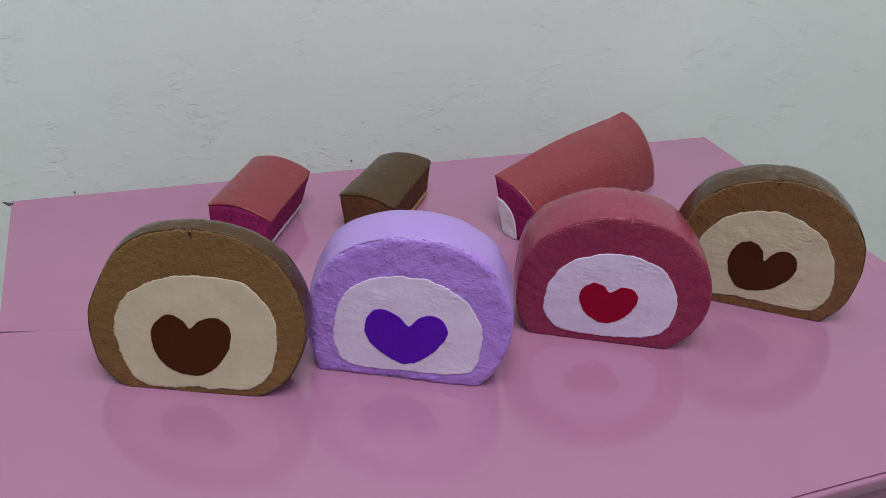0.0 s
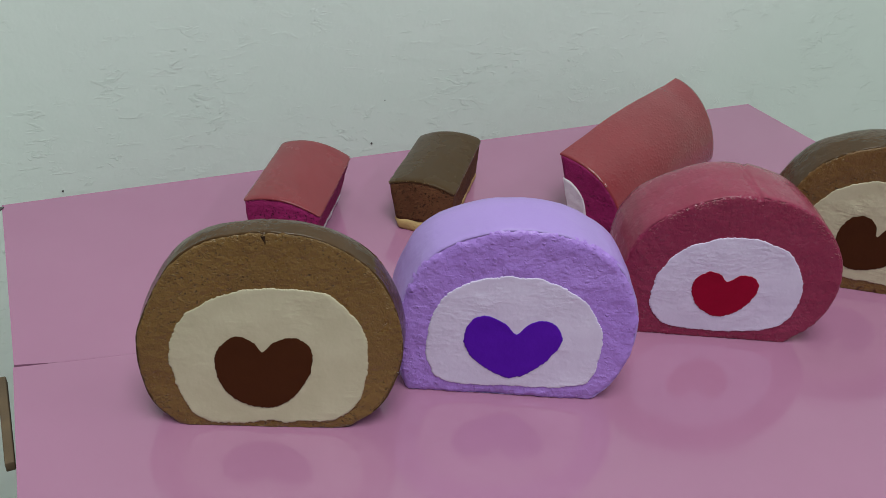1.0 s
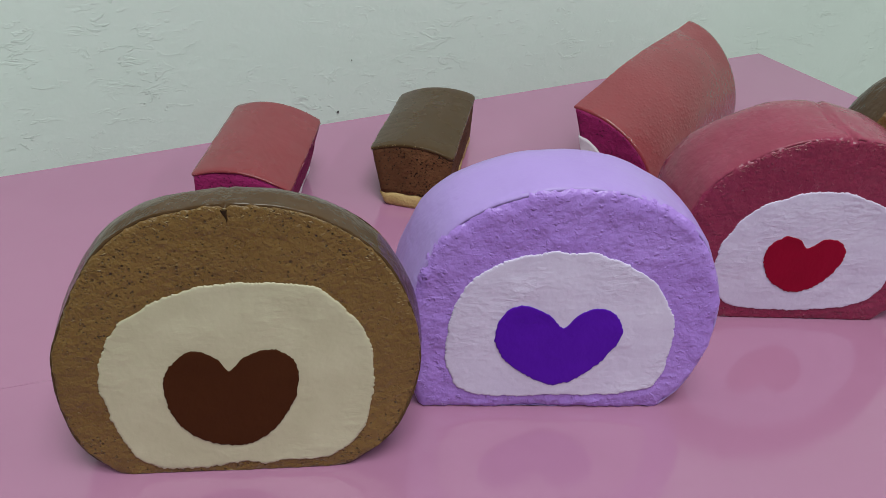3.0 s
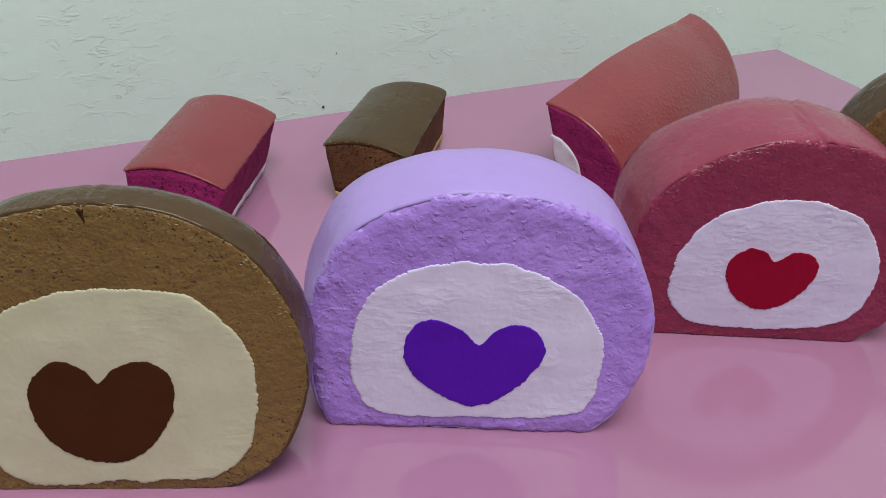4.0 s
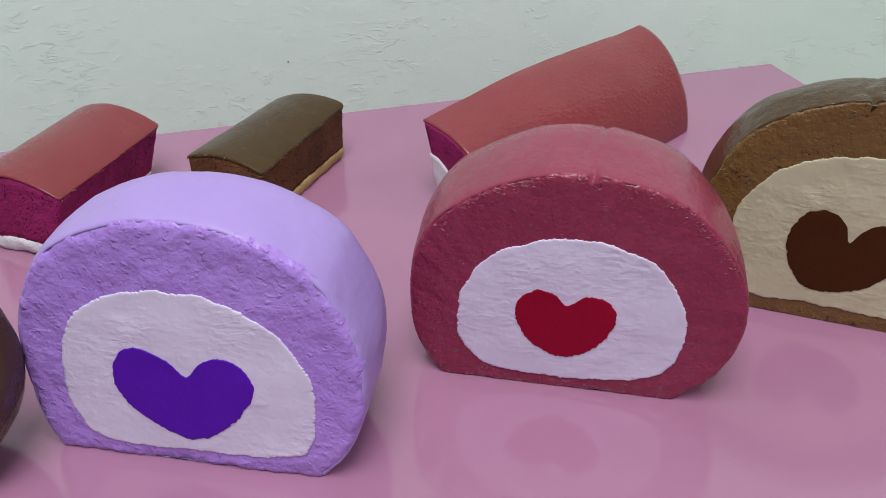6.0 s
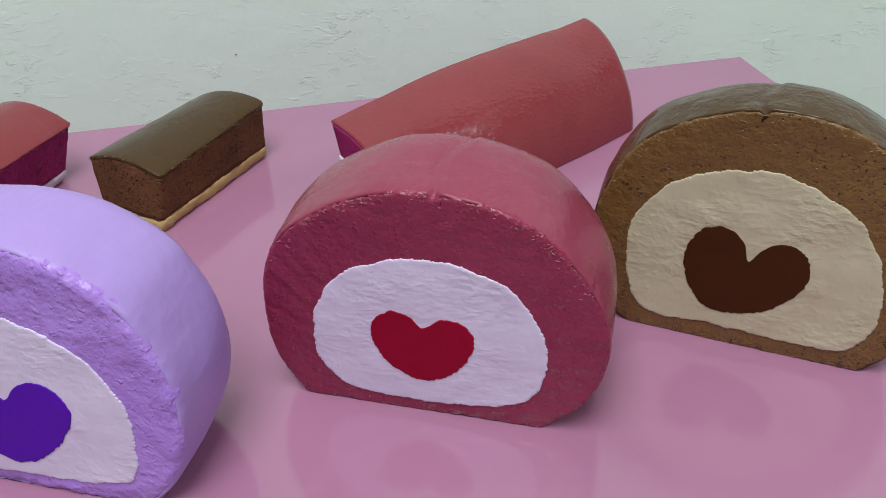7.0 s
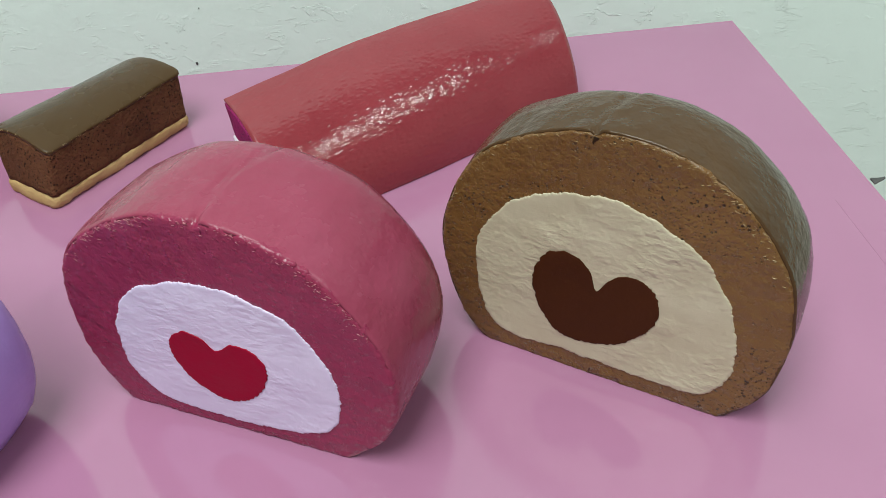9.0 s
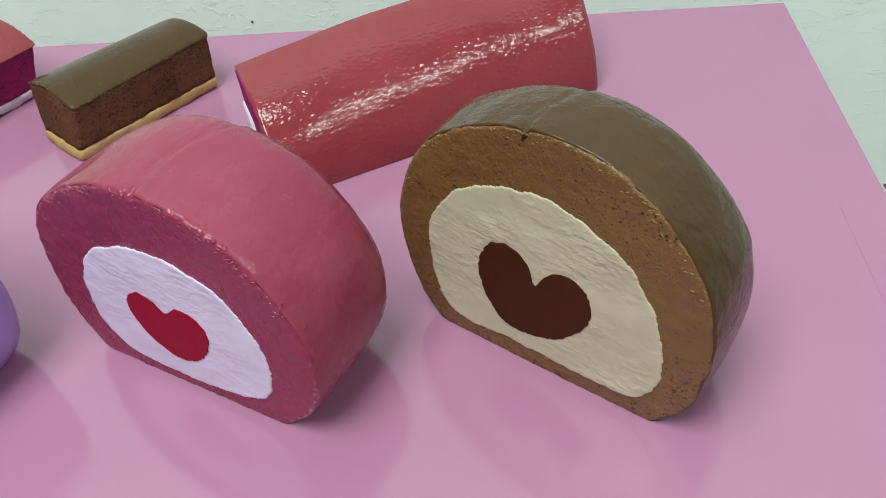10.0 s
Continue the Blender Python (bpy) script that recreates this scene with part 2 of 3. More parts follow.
# ---- roll cake slices ----
def roll_cake(m, label, outline, cream, heart, depth, slope, mats, seam, seed, skin_from=0.0006, lumps=0.0004, flare=0.0, drop=0.0, flake=None, nick=0.0012, rim=0.0014, crease=0.0, flare_left=0.0, gap=0.0, blended=False):
    """A slice with its cut face at y = 0, its foot on z = 0 and its depth along +y; profiles in millimetres."""
    face_mat, skin_mat, cream_mat, heart_mat = mats
    top = base_empty("roll_cake_slice", m, label, "roll cake", "roll cake slices")
    n = 560
    loop = curve_loop(outline, n) / 1000
    # the rolled-up sheet's end leaves a nick in the crown
    plain = loop.copy()
    if seam is not None:
        near = np.exp(-((loop[:, 0] - seam / 1000) / 0.0012) ** 2) * (loop[:, 1] > 0.07)
        loop[:, 1] -= nick * near
    loop[:, 1] = np.maximum(loop[:, 1], 0.0)
    plain[:, 1] = np.maximum(plain[:, 1], 0.0)
    c = np.array([loop[:, 0].mean(), loop[:, 1].mean()])
    core = inset(loop, 0.0003)

    def lean(bm):
        """The cut face leans back by slope; the back stays upright."""
        for v in bm.verts:
            f = min(max(v.co.y, 0.0) / depth, 1.0)
            v.co.x *= 1 + f * (flare if v.co.x > 0 else flare_left)
            v.co.z *= 1 - drop * f
            v.co.y += slope * v.co.z * (1 - f)
            if v.co.z < 0.004:
                v.co.z = max(v.co.z - 0.0016, 0.0) / 0.0024 * 0.004
        return bm

    whole = inset(plain, 0.0003)
    rings = [ring(toward(inset(whole if f < 0.94 else core, rim), f, c), 0.0) for f in (0.05, 0.15, 0.25, 0.35, 0.45, 0.55, 0.63, 0.70, 0.76, 0.82, 0.87, 0.91, 0.95, 0.98)]
    # the cut edge is worn round by the radius rim
    rings = [[Vector((v.x, v.y, v.z)) for v in r] for r in rings[:-1]]
    for a in (0, 15, 30, 45, 60, 75, 90):
        rings.append(ring(inset(core, 0.0001 + rim * (1 - math.sin(radians(a)))), rim * (1 - math.cos(radians(a)))))
    rings += [ring(inset(core, 0.0004 + 0.004 * f * f), depth * f) for f in (0.12, 0.25, 0.4, 0.6, 0.8)]
    rings += [ring(inset(core, 0.008), depth - 0.003), ring(toward(core, 0.7, c), depth - 0.003), ring(toward(core, 0.4, c), depth - 0.003)]
    bm = roughen(loft(rings), seed, [(70, lumps), (240, 0.00045), (620, 0.0003)], 0.3)
    part("sponge", lean(bm), face_mat, top)
    # glazed skin round the rim and over the back edge
    rs = []
    def worn(y):
        return rim - math.sqrt(max(rim * rim - (rim - y) ** 2, 0.0)) if y < rim else 0.0

    under = 0.00030 if blended else 0.0
    for y, d in ((skin_from + 0.0003, worn(skin_from + 0.0003) + 0.0009), (skin_from, worn(skin_from) + 0.0003 + under), (skin_from + 0.0005, worn(skin_from + 0.0005) - 0.0001 + under),
                 (skin_from + 0.0011, worn(skin_from + 0.0011) - 0.0001 + under * 0.8), (max(0.0030, rim), -0.0001 + under * 0.4), (0.0055, -0.0002), (0.010, -0.0002), (depth * 0.33, -0.0003), (depth * 0.45, -0.0003),
                 (depth * 0.62, 0.0), (depth * 0.8, 0.0010), (depth * 0.92, 0.0024), (depth, 0.0050), (depth + 0.0008, 0.010), (depth + 0.0008, 0.02)):
        rs.append(ring(inset(loop if y < 0.003 else plain * 0.75 + loop * 0.25, d), y))
    bm = roughen(loft(rs, False, True), seed + 5, [(45, lumps * 0.9), (110, 0.00025), (400, 0.00012)])
    if crease:
        # the sheet's end shows as a wandering crease across the crown
        for v in bm.verts:
            if v.co.z > 0.06:
                way = seam / 1000 + 0.0035 * math.sin(v.co.y * 95 + seed) * min(v.co.y / 0.012, 1.0)
                v.co.z -= crease * math.exp(-((v.co.x - way) / 0.0013) ** 2) - 0.5 * crease * math.exp(-((v.co.x - way - 0.0035) / 0.0025) ** 2)
    part("glaze", lean(bm), skin_mat, top, "smooth glazed outer skin")
    if flake:
        # flaky crown: pale chips imitate the light glinting on the worn rim
        rnd = random.Random(seed)
        crown = [i for i in range(n) if loop[i, 1] > 0.062]
        bm = bmesh.new()
        for _ in range(760):
            i = crown[int(rnd.random() * len(crown)) % len(crown)]
            keep = 0.5 + 0.5 * noise.noise(Vector((loop[i, 0] * 60, loop[i, 1] * 60, seed)))
            if rnd.random() > keep or (seam is not None and abs(loop[i, 0] - seam / 1000) < 0.0022):
                continue
            p = inset(loop, 0.0)[i] * 1.0
            p = c + (p - c) * (1 - 0.07 * rnd.random() ** 2 - rim / 0.06 * 0.7)
            chip = bmesh.ops.create_icosphere(bm, subdivisions=1, radius=rnd.uniform(0.00010, 0.00042))["verts"]
            turn = Matrix.Rotation(rnd.uniform(-0.7, 0.7), 3, "Y")
            at = Vector((p[0], rnd.uniform(-0.0001, 0.0005), p[1]))
            for v in chip:
                v.co += noise.noise_vector(v.co * 2500 + at * 900) * 0.00012
                v.co = turn @ Vector((v.co.x * 2.4, v.co.y * 0.5, v.co.z * 0.6)) + at
        tagged(part("rim_glint_flakes", lean(bm), flake, top, "rim flakes with glints put into their pale colour"), kind="stuff")
    if gap:
        # a dark wedge set where the sheet's end splits, for the shade inside
        up = loop[loop[:, 1] > 0.06]
        crown = up[np.argmin(abs(up[:, 0] - seam / 1000)), 1]
        rows = []
        for j in range(9):
            u = j / 8
            w = 0.0011 * u ** 1.3 + 0.00012
            x, z = seam / 1000 + 0.0005 * math.sin(4 * u + seed), crown - rim * 0.4 - gap * (1 - u)
            y = worn(max(rim * 0.35, 1e-5)) * u * u
            rows.append([Vector((x - w, y - 0.0003, z)), Vector((x + w, y - 0.0003, z)), Vector((x + w * 0.5, y + 0.003, z)), Vector((x - w * 0.5, y + 0.003, z))])
        part("seam_gap_shade", lean(loft(rows)), gap_shade, top, "dark wedge for the shade in the rim's split")
    # cream filling, a thin coat with a ragged edge
    def ragged(loop, waves, amps):
        mid = loop.mean(0)
        push = sum(np.array([noise.noise(Vector((x * w, z * w, seed + w))) for x, z in loop]) * a for w, a in zip(waves, amps))
        return loop + (loop - mid) / np.linalg.norm(loop - mid, axis=1)[:, None] * push[:, None]

    cl = ragged(curve_loop(cream, 1000) / 1000, (130, 480, 1500), (0.0010, 0.0005, 0.0004))
    cc = cl.mean(0)
    rs = [ring(cl, 0.001), ring(cl, -0.0002), ring(inset(cl, 0.00015), -0.00045)]
    rs += [ring(toward(cl, f, cc), -0.0005) for f in (0.98, 0.95, 0.9, 0.84, 0.77, 0.7, 0.62, 0.54, 0.45, 0.36, 0.26, 0.15, 0.05)]
    fill = part("cream_filling", lean(roughen(loft(rs, False, True), seed + 9, [(60, 0.00014)])), cream_mat, top)
    hl = ragged(curve_loop(heart, 300) / 1000, (300, 900), (0.0005, 0.0005))
    hc = hl.mean(0)
    rs = [ring(hl, -0.0001), ring(hl, -0.00085)]
    rs += [ring(toward(hl, f, hc), -0.0009) for f in (0.985, 0.9, 0.6, 0.25)]
    part("heart", lean(roughen(loft(rs, False, True), seed + 2, [(160, 0.00006)])), heart_mat, fill)
    return top


roll_cake(
    pose(-0.0712, 0.4172, 0.0003, 0, 0, -1.0), "chocolate roll cake slice, ivory cream, dark brown heart, on pink card",
    [(-34, 0), (-45, 3.4), (-53.5, 12.5), (-58.8, 28), (-60, 46), (-56, 60), (-48, 77), (-40, 88), (-29, 96), (-16, 100.5), (1, 103), (19, 102), (34, 97.5), (47, 89.5), (56, 80), (63, 67), (67, 54), (68, 43), (65, 27), (58, 13), (47, 3.6), (34, 0), (18, 0), (0, 0), (-18, 0)],
    [(-32, 5.5), (-18, 3), (2, 3.6), (20, 4), (34, 5), (45, 12), (50, 25), (51, 38), (49, 53), (41, 64.5), (30, 73), (11, 75), (-3, 75), (-15, 72), (-29, 66), (-40, 56), (-45, 41), (-43, 28), (-39, 16)],
    [(0, 42), (-4.5, 47), (-12, 50), (-19, 46), (-23, 38), (-21, 26), (-13, 16), (1, 11.5), (13, 16), (22, 29), (24, 41), (20, 48), (13, 50), (5, 47)],
    0.036, 0.18, (cocoa_face, cocoa_skin, ivory_cream, choc_heart), 1, 1, flake=tan_glint_flake, nick=0.0014, flare_left=0.03, gap=0.0042, flare=0.03)
roll_cake(
    pose(0.055, 0.4432, 0.0003, 0, 0, -3.8), "lilac roll cake slice, pale cream, violet heart, on pink card",
    [(-49, 0), (-56, 5), (-60, 22), (-61, 44), (-57.5, 61), (-50, 77), (-39, 88), (-24, 95.5), (-8, 99.5), (11, 100), (24, 97.5), (37, 92), (50, 83), (58, 70), (64, 54), (65, 38), (61.5, 20), (54.5, 7), (45, 0), (25, 0), (0, 0), (-25, 0)],
    [(-45, 30), (-43, 48), (-36, 61), (-24, 69.5), (-8, 73.2), (10, 73.2), (26, 67.5), (38, 58), (46, 44), (47, 27), (44, 13), (36, 9), (20, 7), (1, 7), (-23, 6), (-37, 10), (-43, 19)],
    [(1.5, 40), (-5, 46), (-16, 50), (-23, 46), (-25.5, 36), (-21, 25), (-11, 17), (1.5, 12.5), (14, 19), (24, 32), (25.5, 40), (21, 47), (14, 49), (7, 46)],
    0.050, 0.07, (lilac_face, lilac_skin_lit, white_cream, violet_heart), None, 2, 0.0011, 0.0007, 0.0, 0.01, rim=0.0036, flare_left=0.10, blended=True)
roll_cake(
    pose(0.189, 0.499, 0.0003, 0, 0, -5.0), "berry-red roll cake slice, white cream, red heart, on pink card",
    [(-46, 0), (-55, 7), (-61, 22), (-62, 44), (-59, 61), (-51, 75), (-37, 86), (-18, 95), (0, 97.5), (19, 96), (36, 90), (50, 79), (61, 64), (66.5, 48), (66, 29), (59, 13), (48, 2.5), (38, 0), (20, 0), (0, 0), (-24, 0)],
    [(-43, 31), (-40, 46), (-30, 60), (-15, 68), (1, 71), (18, 69), (31, 63), (40, 52), (45, 39), (45, 25), (39, 13), (22, 7), (-9, 5), (-31, 8), (-41, 19)],
    [(0, 41), (-5, 45.5), (-12, 47), (-19, 41), (-19, 32), (-14, 23), (-3, 16.5), (8, 19), (16, 28), (19, 38), (15, 45), (7, 46)],
    0.052, 0.0, (berry_face, berry_skin, white_cream, red_heart), 5, 3, flake=pink_glint_flake, nick=0.0018, rim=0.0020, crease=0.0009, flare_left=0.05, blended=True)
roll_cake(
    pose(0.309, 0.555, 0.0003, 0, 0, -13.5), "reddish-brown chocolate roll cake slice, ivory cream, brown heart, on pink card",
    [(-40, 0), (-51, 6), (-58, 20), (-62, 38), (-62, 51), (-58, 65), (-52, 77), (-43, 88), (-30, 96), (-16, 101.5), (-2, 104), (11, 104.5), (24, 102), (37, 96.5), (48, 88), (58, 77), (65, 64), (68, 48), (67.5, 34), (63.5, 16), (55, 4), (45, 0), (25, 0), (0, 0), (-22, 0)],
    [(-47, 33), (-46, 50), (-37, 65), (-26, 74), (-13, 78), (-1, 80), (11, 79), (24, 74), (35, 68), (44, 57), (49, 46), (52, 33), (51, 19), (44, 9), (34, 7), (14, 7), (-9, 8), (-32, 7), (-42, 14)],
    [(1, 41), (-2, 49), (-9, 54), (-18, 52), (-23, 43), (-23, 33), (-18, 22), (-10, 15.5), (4, 17), (14, 22), (23, 33), (24, 43), (19, 50), (11, 51), (5, 46.5)],
    0.041, 0.05, (cocoa_face_dark, cocoa_skin, ivory_cream_brushed, choc_heart), -4, 4, flake=tan_glint_flake, nick=0.0014, crease=0.0006, flare_left=0.06, gap=0.0026)


# ---- loaf bars ----
def rounded_rect(hx, hy, r, n=160):
    """A loop round a rectangle with rounded corners, even steps."""
    pts = []
    for sx, sy, a0 in ((1, 1, 0), (-1, 1, 90), (-1, -1, 180), (1, -1, 270)):
        for i in range(9):
            a = radians(a0 + i * 11.25)
            pts.append((sx * (hx - r) + r * math.cos(a), sy * (hy - r) + r * math.sin(a)))
    q = np.array(pts + pts[:1])
    s = np.concatenate([[0], np.cumsum(np.hypot(*np.diff(q, axis=0).T))])
    at = np.linspace(0, s[-1], n, endpoint=False)
    return np.stack([np.interp(at, s, q[:, 0]), np.interp(at, s, q[:, 1])], 1)


def loaf_bar(m, label, half_w, half_l, foot_w, foot_l, edge, crown, base_h, back, tilt, mats, seed, lip, flake, side=0.0, twist=0.0):
    """A small loaf: a pale base, a porous middle that flares upwards, and a domed glaze; the foot's middle is its origin."""
    base_mat, crumb_mat, glaze_mat = mats
    top = base_empty("cake_bar", m, label, "cake bar", "cake bars")

    def roof(x, y=0.0):
        return edge + (crown - edge) * (1 - min(abs(x) / half_w, 1.0) ** 2) - tilt * x + twist * x * (y / half_l + 1) / 2

    def level(f, d=0.0):
        e = f ** 0.8
        lp = rounded_rect(foot_w + (half_w - foot_w) * e - d, foot_l + (half_l - foot_l) * e - d, 0.0028)
        return [Vector((x + side * (1 - f), y - back * (1 - f), f * roof(x, y))) for x, y in lp]

    b = base_h / edge
    rs = [level(0.0, 0.0018), level(0.02, 0.0006), level(0.35 * b), level(0.75 * b, -0.0002), level(b, 0.0006)]
    part("base_layer", roughen(loft(rs), seed, [(140, 0.0009), (420, 0.0005)]), base_mat, top)
    rs = [level(b * 0.85, 0.002)] + [level(b + (1 - b) * f, 0.0003) for f in (0.0, 0.1, 0.25, 0.4, 0.55, 0.7, 0.85, 0.96)] + [level(0.985, 0.002)]
    part("crumb", roughen(loft(rs), seed + 3, [(160, 0.0004), (520, 0.0004)]), crumb_mat, top)
    rs = [level(1 - lip, 0.0006), level(1 - lip, 0.0), level(1 - lip * 0.5, -0.0001), level(1.0, 0.0)]
    for d in (0.0003, 0.0008, 0.002, 0.005, 0.009, 0.013, 0.017, 0.020, 0.0218):
        lp = rounded_rect(half_w - d, half_l - d, min(0.0028, (half_w - d) * 0.9))
        rs.append([Vector((x, y, roof(x, y) + 0.0002 + 0.0004 * min(d / 0.002, 1))) for x, y in lp])
    bm = loft(rs, False, False)
    bm.verts.ensure_lookup_table()
    ends = bm.verts[-160:]
    bm.faces.new(ends)
    if lip > 0.04:
        # the poured glaze ends in an uneven lower edge
        for v in bm.verts[:320]:
            v.co.z += 0.0011 * noise.noise(Vector((v.co.x * 160, v.co.y * 160, seed)))
    part("glaze", roughen(bm, seed + 6, [(60, 0.0003), (300, 0.00012)]), glaze_mat, top, "smooth domed glaze")
    # small pale chips give the glaze's edge its glints by colour
    rnd = random.Random(seed)
    rim_line = rounded_rect(half_w, half_l, 0.0028, 600)
    bm = bmesh.new()
    for _ in range(420):
        x, y = rim_line[int(rnd.random() * 600)]
        if rnd.random() > 0.45 + 0.8 * noise.noise(Vector((x * 90, y * 90, seed))):
            continue
        chip = bmesh.ops.create_icosphere(bm, subdivisions=1, radius=rnd.uniform(0.00012, 0.00036))["verts"]
        at = Vector((x, y, roof(x, y) - rnd.random() ** 2 * 0.0016))
        for v in chip:
            v.co += noise.noise_vector(v.co * 2500 + at * 900) * 0.00012 + at
    tagged(part("rim_glint_flakes", bm, flake, top, "glaze edge flakes with glints put into their pale colour"), kind="stuff")
    return top


loaf_bar(pose(-0.0665, 0.6210, 0.0003, 0, 0, -11.5), "rose-glazed berry sponge bar with white base, on pink card", 0.0252, 0.0445, 0.0182, 0.0430, 0.0342, 0.0405, 0.0066, 0.0065, 0.09, (white_base, berry_crumb, rose_glaze), 11, 0.02, pink_glint_flake)
loaf_bar(pose(0.0289, 0.6602, 0.0003, 0, 0, -17.5), "chocolate-glazed brown sponge bar with tan base, on pink card", 0.0238, 0.0445, 0.0182, 0.0468, 0.0308, 0.0360, 0.0066, 0.004, 0.0, (tan_base, cocoa_crumb, cocoa_glaze), 12, 0.042, tan_glint_flake, 0.0044, 0.11)


# ---- quarter log ----
def quarter_log(m):
    """A quarter of a long roll: flat back on x = 0, round front, cut end at y = 0."""
    top = base_empty("cake_log", m, "long red-glazed quarter roll cake log, lying on pink card", "cake log")
    length = 0.188

    def section(a, h, y, n=60, lift=0.0, bend=1.0):
        pts = []
        for i in range(n + 1):
            th = math.pi / 2 * (1 - i / n)
            pts.append((a * math.cos(th) ** (0.96 * bend), lift + (h - lift) * math.sin(th) ** bend))
        for i in range(1, 15):
            pts.append((a * (1 - i / 15), lift))
        for i in range(15):
            pts.append((0.0, lift + (h - lift) * i / 15))
        return [Vector((x, y, z)) for x, z in pts]

    def at(f):
        return 0.0585 - 0.0085 * f, 0.0455 + 0.0095 * f + 0.004 * math.sin(math.pi * min(f * 1.15, 1.0))

    def undercut(bm):
        """The flat back leans in towards the foot."""
        for v in bm.verts:
            v.co.x += 0.017 * (1 - min(max(v.co.z, 0.0) / 0.0455, 1.0)) * max(1 - v.co.x / 0.040, 0.0) ** 2
        return bm

    def shrink(r, d):
        mid = sum(r, Vector()) / len(r)
        return [mid + (v - mid) * (1 - d / 0.03) for v in r]

    rs = [shrink(section(*at(0), 0.0), f) for f in (0.027, 0.018, 0.01, 0.004)]
    rs += [shrink(section(*at(0), 0.0), 0.0012), shrink(section(*at(0), 0.0012), 0.0008)]
    rs += [shrink(section(*at(f), f * length, bend=1 + 0.13 * f), 0.0008 + 0.006 * f) for f in (0.05, 0.2, 0.4, 0.6, 0.8, 0.9)]
    bm = roughen(loft(rs), 21, [(160, 0.0003), (520, 0.0002)])
    part("crumb", undercut(bm), berry_crumb, top)
    # red coat over the round side and the far end
    bm = bmesh.new()
    rows = []
    steps = 90
    for j in range(steps + 1):
        f = j / steps
        a, h = at(f)
        y = f * length + 0.0004
        r = [Vector((v.x, v.y - 0.006 * f * v.x / a, v.z)) for v in section(a + 0.0007, h + 0.0007, y, bend=1 + 0.13 * f)[:61]]
        if j == steps:
            r = [Vector((v.x * 0.99, v.y, v.z * 0.99)) for v in r]
        rows.append([bm.verts.new(v) for v in r])
    inner = [bm.verts.new(Vector((v.co.x * 0.97, v.co.y + 0.0003, v.co.z * 0.97))) for v in rows[0]]
    rows.insert(0, inner)
    for p, q in zip(rows, rows[1:]):
        for i in range(60):
            bm.faces.new((p[i], p[i + 1], q[i + 1], q[i]))
    hub = bm.verts.new((0.015, length + 0.001, 0.015))
    back = bm.verts.new((0.017, length, 0.0))
    last = rows[-1]
    for i in range(60):
        bm.faces.new((last[i], last[i + 1], hub))
    bm.faces.new((last[60], back, hub))
    bm.faces.new((back, last[0], hub))
    roughen(bm, 25, [(28, 0.0006), (90, 0.00012), (330, 0.00006)])
    for v in bm.verts:
        v.co.z = max(v.co.z, 0.0002)
    part("glaze", bm, red_glaze, top, "glossy red glazed skin")
    # white core at the cut end
    rs = [[v + Vector((0, -0.0012, 0)) for v in shrink(section(0.029, 0.029, 0.0), f)] for f in (0.02, 0.01, 0.003, 0.0008)]
    rs += [section(0.029, 0.029, -0.0006), section(0.029, 0.029, 0.004)]
    part("cream_core", undercut(roughen(loft(rs), 29, [(150, 0.0005), (500, 0.0002)])), white_base, top)
    return top


quarter_log(pose(0.116, 0.651, 0.0003, 0, 0, -42.0))


# ---- the pink card box ----
BOX = pose(0.354, 0.879, 0, 0, 0, 21.8)  # far corner; x runs back along the far edge to minus, y to minus is the near side
W, D, H, JOINT = 0.671, 0.450, 0.72, 0.183


def slab(x0, x1, y0, y1, z0, z1, r=0.0015):
    """A board with its edges taken off."""
    bm = bmesh.new()
    bmesh.ops.create_cube(bm, size=1.0)
    for v in bm.verts:
        v.co = Vector((x0 + (v.co.x + 0.5) * (x1 - x0), y0 + (v.co.y + 0.5) * (y1 - y0), z0 + (v.co.z + 0.5) * (z1 - z0)))
    bmesh.ops.bevel(bm, geom=bm.edges[:], offset=r, segments=2, affect="EDGES", profile=0.5)
    return bm


box = base_empty("cardboard_box", BOX @ pose(0, 0, -H), "large cardboard box covered in glossy pink card", "box")
bm = bmesh.new()
slit = 0.019
rim = [(0, 0), (-W, 0), (-W - 0.004, -0.1792), (-W + slit, -0.1850), (-W - 0.0045, -0.1812), (-W - 0.0165, -D), (0, -D)]
upper = [bm.verts.new((x, y, H)) for x, y in rim]
lower = [bm.verts.new((x, y, H - 0.004)) for x, y in rim]
bm.faces.new(upper)
bm.faces.new(lower[::-1])
for i in range(len(rim)):
    j = (i + 1) % len(rim)
    bm.faces.new((upper[i], lower[i], lower[j], upper[j]))
part("top_panel", bm, pink_card, box, smooth=False)
bm = slab(0, 0.09, -0.0003, 0.0003, H - 0.001, H + 0.00015, 0.0001)
bm.transform(pose(-W + slit, -0.185, 0, 0, 0, -8.7))
part("crease", bm, pink_card, box)
part("crease", slab(-0.0221, -0.0217, -0.275, -0.195, H - 0.001, H + 0.00012, 0.0001), pink_card, box)
part("folded_edge", roughen(slab(-W - 0.0165, 0, -D - 0.0045, -D - 0.0002, H - 0.0095, H + 0.0006, 0.0014), 8, [(22, 0.0012), (180, 0.0002)]), pink_card, box, "thick folded pink edge")
part("torn_edge", roughen(slab(-W - 0.0128, -W - 0.0085, -JOINT - 0.068, -JOINT - 0.002, H - 0.0065, H - 0.0012, 0.0005), 3, [(300, 0.0004)]), raw_card, box, "bare brown corrugated edge")
part("front_panel", slab(-W - 0.0145, -0.002, -D + 0.004, -D + 0.008, 0, H - 0.0045, 0.0015), pink_card, box)
part("back_panel", slab(-W, 0, -0.0045, -0.0005, 0, H - 0.0045, 0.001), pink_card, box)
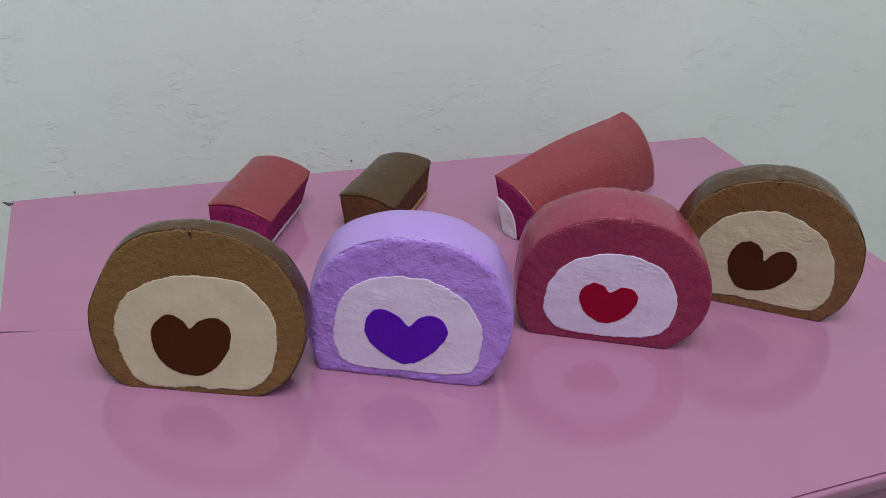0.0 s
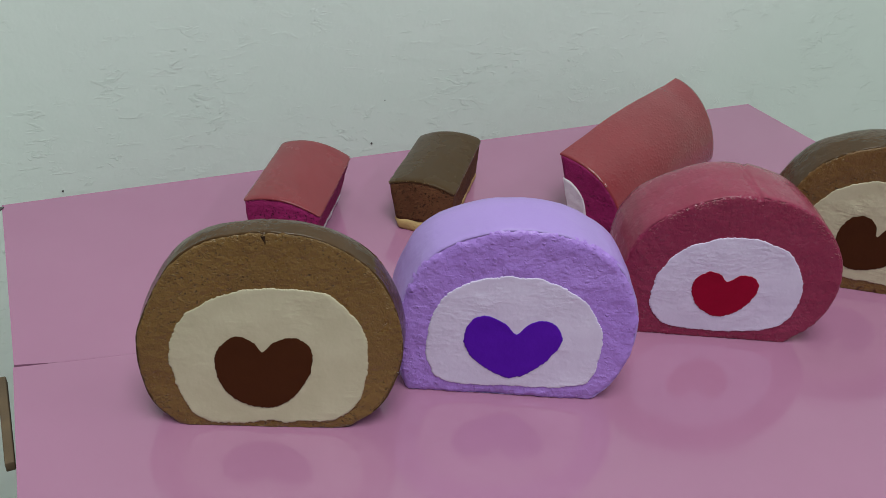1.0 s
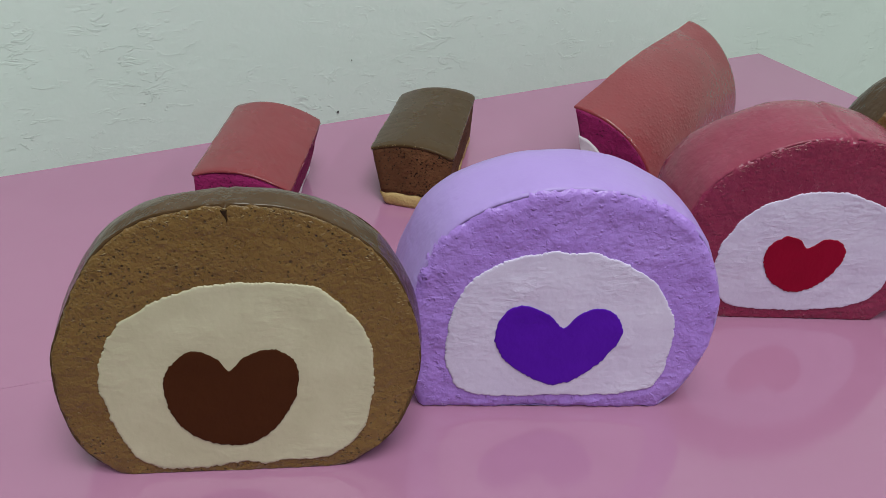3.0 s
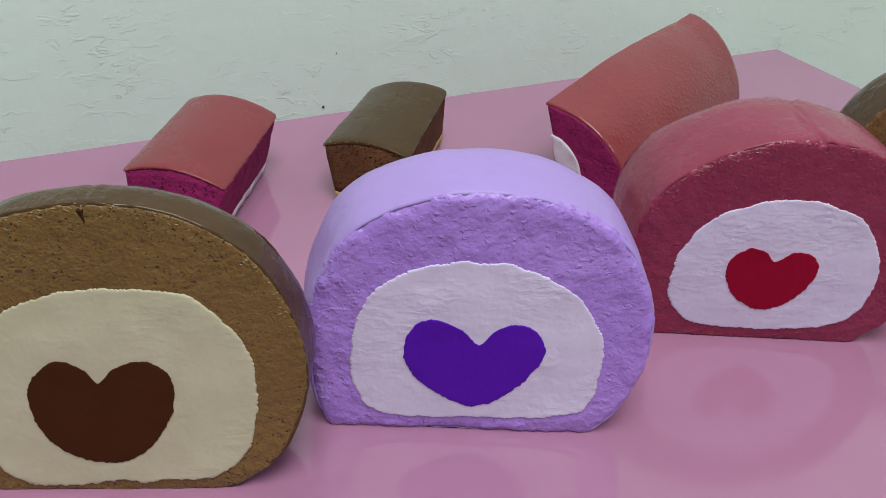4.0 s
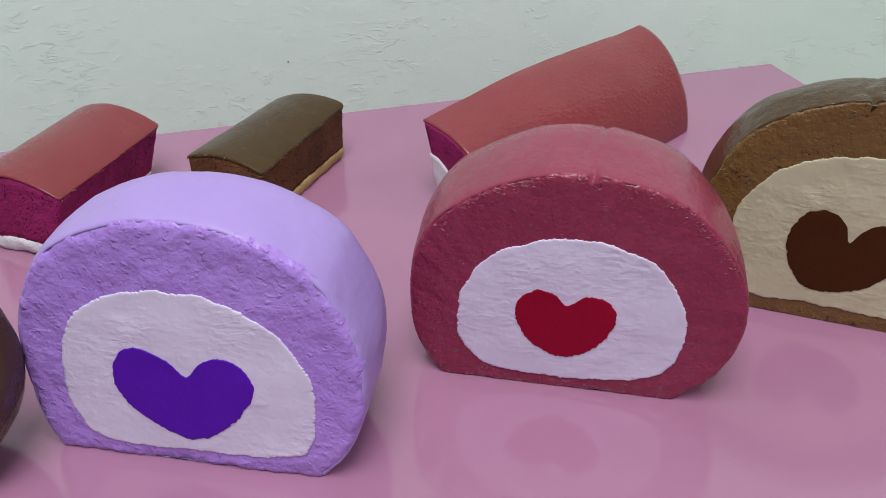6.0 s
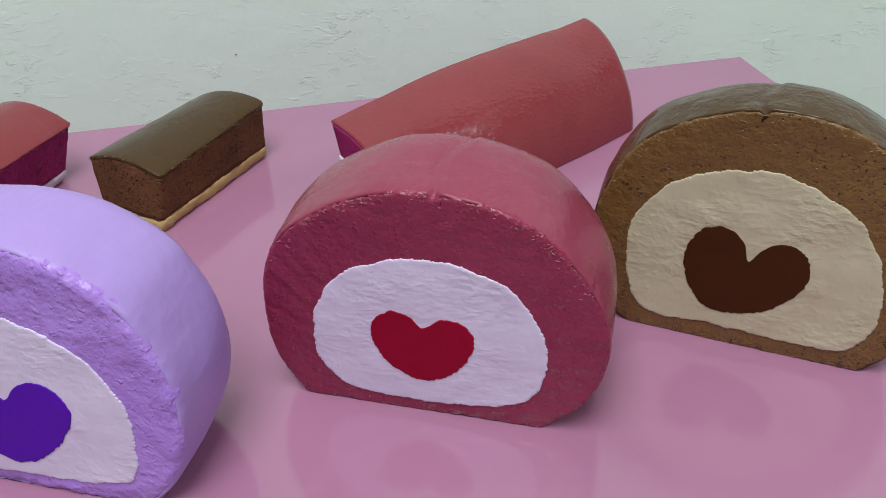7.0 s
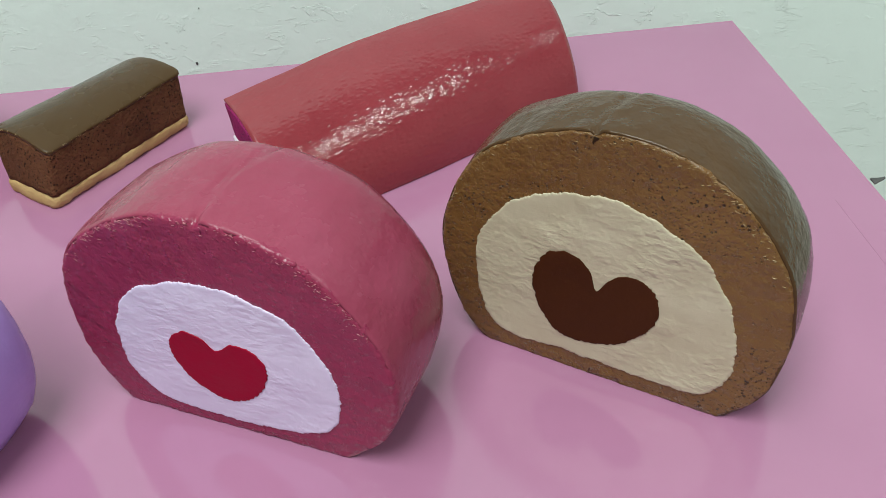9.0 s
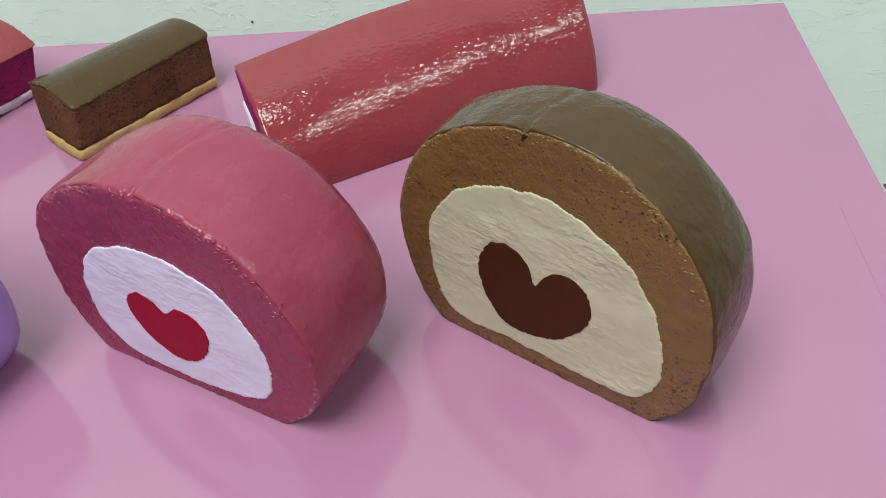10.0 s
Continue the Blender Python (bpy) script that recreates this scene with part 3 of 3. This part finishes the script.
part("side_panel", slab(-0.0045, -0.0005, -D + 0.0085, -0.005, 0, H - 0.0045, 0.001), pink_card, box)
part("side_panel", slab(-W + 0.004, -W + 0.008, -D + 0.0085, -0.005, 0, H - 0.0045, 0.001), raw_card, box, "bare brown card inside")



def scrap(m, label, sx, sy):
    """A torn bit of dark card, bent up at one end."""
    bm = bmesh.new()
    n, rows = 10, []
    for i in range(n + 1):
        u = i / n
        half = sy * (0.5 - 0.42 * u) * (1 + 0.08 * math.sin(9 * u))
        z = 0.0006 + 0.0010 * u * u
        rows.append([bm.verts.new((sx * u, -half, z)), bm.verts.new((sx * u, half, z + 0.0004)), bm.verts.new((sx * u, half, z - 0.0005)), bm.verts.new((sx * u, -half, z - 0.0006))])
    for a, b in zip(rows, rows[1:]):
        for i in range(4):
            j = (i + 1) % 4
            bm.faces.new((a[i], a[j], b[j], b[i]))
    bm.faces.new(rows[0])
    bm.faces.new(rows[-1][::-1])
    ob = finish("card_scrap", bm, dark_bit, False)
    ob.matrix_world = m
    return tagged(ob, label, "card scrap", "card scraps")


scrap(pose(-0.2665, 0.6235, 0.0003, 0, 0, 172), "small dark torn card scrap at the pink box's corner", 0.0075, 0.0055)
scrap(pose(0.4235, 0.7075, 0.0003, 0, 0, 25), "small dark torn card scrap at the pink box's edge", 0.0062, 0.0042)

# ---- the room ----
WALL = pose(-0.017, 0.832, 0, 0, 0, 16.4)
FLOOR, CEIL = -H, 2.0


def room_slab(name, m, x0, x1, y0, y1, z0, z1, mat):
    ob = finish(name, slab(x0, x1, y0, y1, z0, z1, 0.002), mat, False)
    ob.matrix_world = m
    return tagged(ob, kind="structure")


tagged(room_slab("wall_north", WALL, -1.8, 3.0, 0.0, 0.1, FLOOR, CEIL, wall_paper), "white stucco-textured wallpaper wall")
# the other sides are unseen, added to close the room and shape its fill light
room_slab("unseen_wall_south", WALL, -1.8, 3.0, -2.7, -2.6, FLOOR, CEIL, unseen_wall)
room_slab("unseen_wall_west", WALL, -1.9, -1.8, -2.7, 0.1, FLOOR, CEIL, unseen_wall)
room_slab("unseen_wall_east", WALL, 3.0, 3.1, -2.7, 0.1, FLOOR, CEIL, unseen_wall)
room_slab("ceiling", WALL, -1.9, 3.1, -2.7, 0.1, CEIL, CEIL + 0.1, unseen_wall)
room_slab("floor", WALL, -1.9, 3.1, -2.7, 0.1, FLOOR - 0.1, FLOOR, floor_mat)


def wall_speck(x, z, size):
    """A small dent with a dark crumb in the wallpaper."""
    bm = bmesh.new()
    bmesh.ops.create_icosphere(bm, subdivisions=2, radius=size)
    for v in bm.verts:
        v.co.y *= 0.5
        v.co += noise.noise_vector(v.co * 900) * size * 0.3
    ob = finish("wall_speck", bm, dark_bit)
    ob.matrix_world = WALL @ pose(x, -0.0002, z)
    return tagged(ob, "tiny dark speck stuck on the white wallpaper", "speck", "wall specks")


wall_speck(0.001, -0.038, 0.0011)
wall_speck(-0.267, -0.058, 0.0010)
wall_speck(0.012, 0.004, 0.0006)
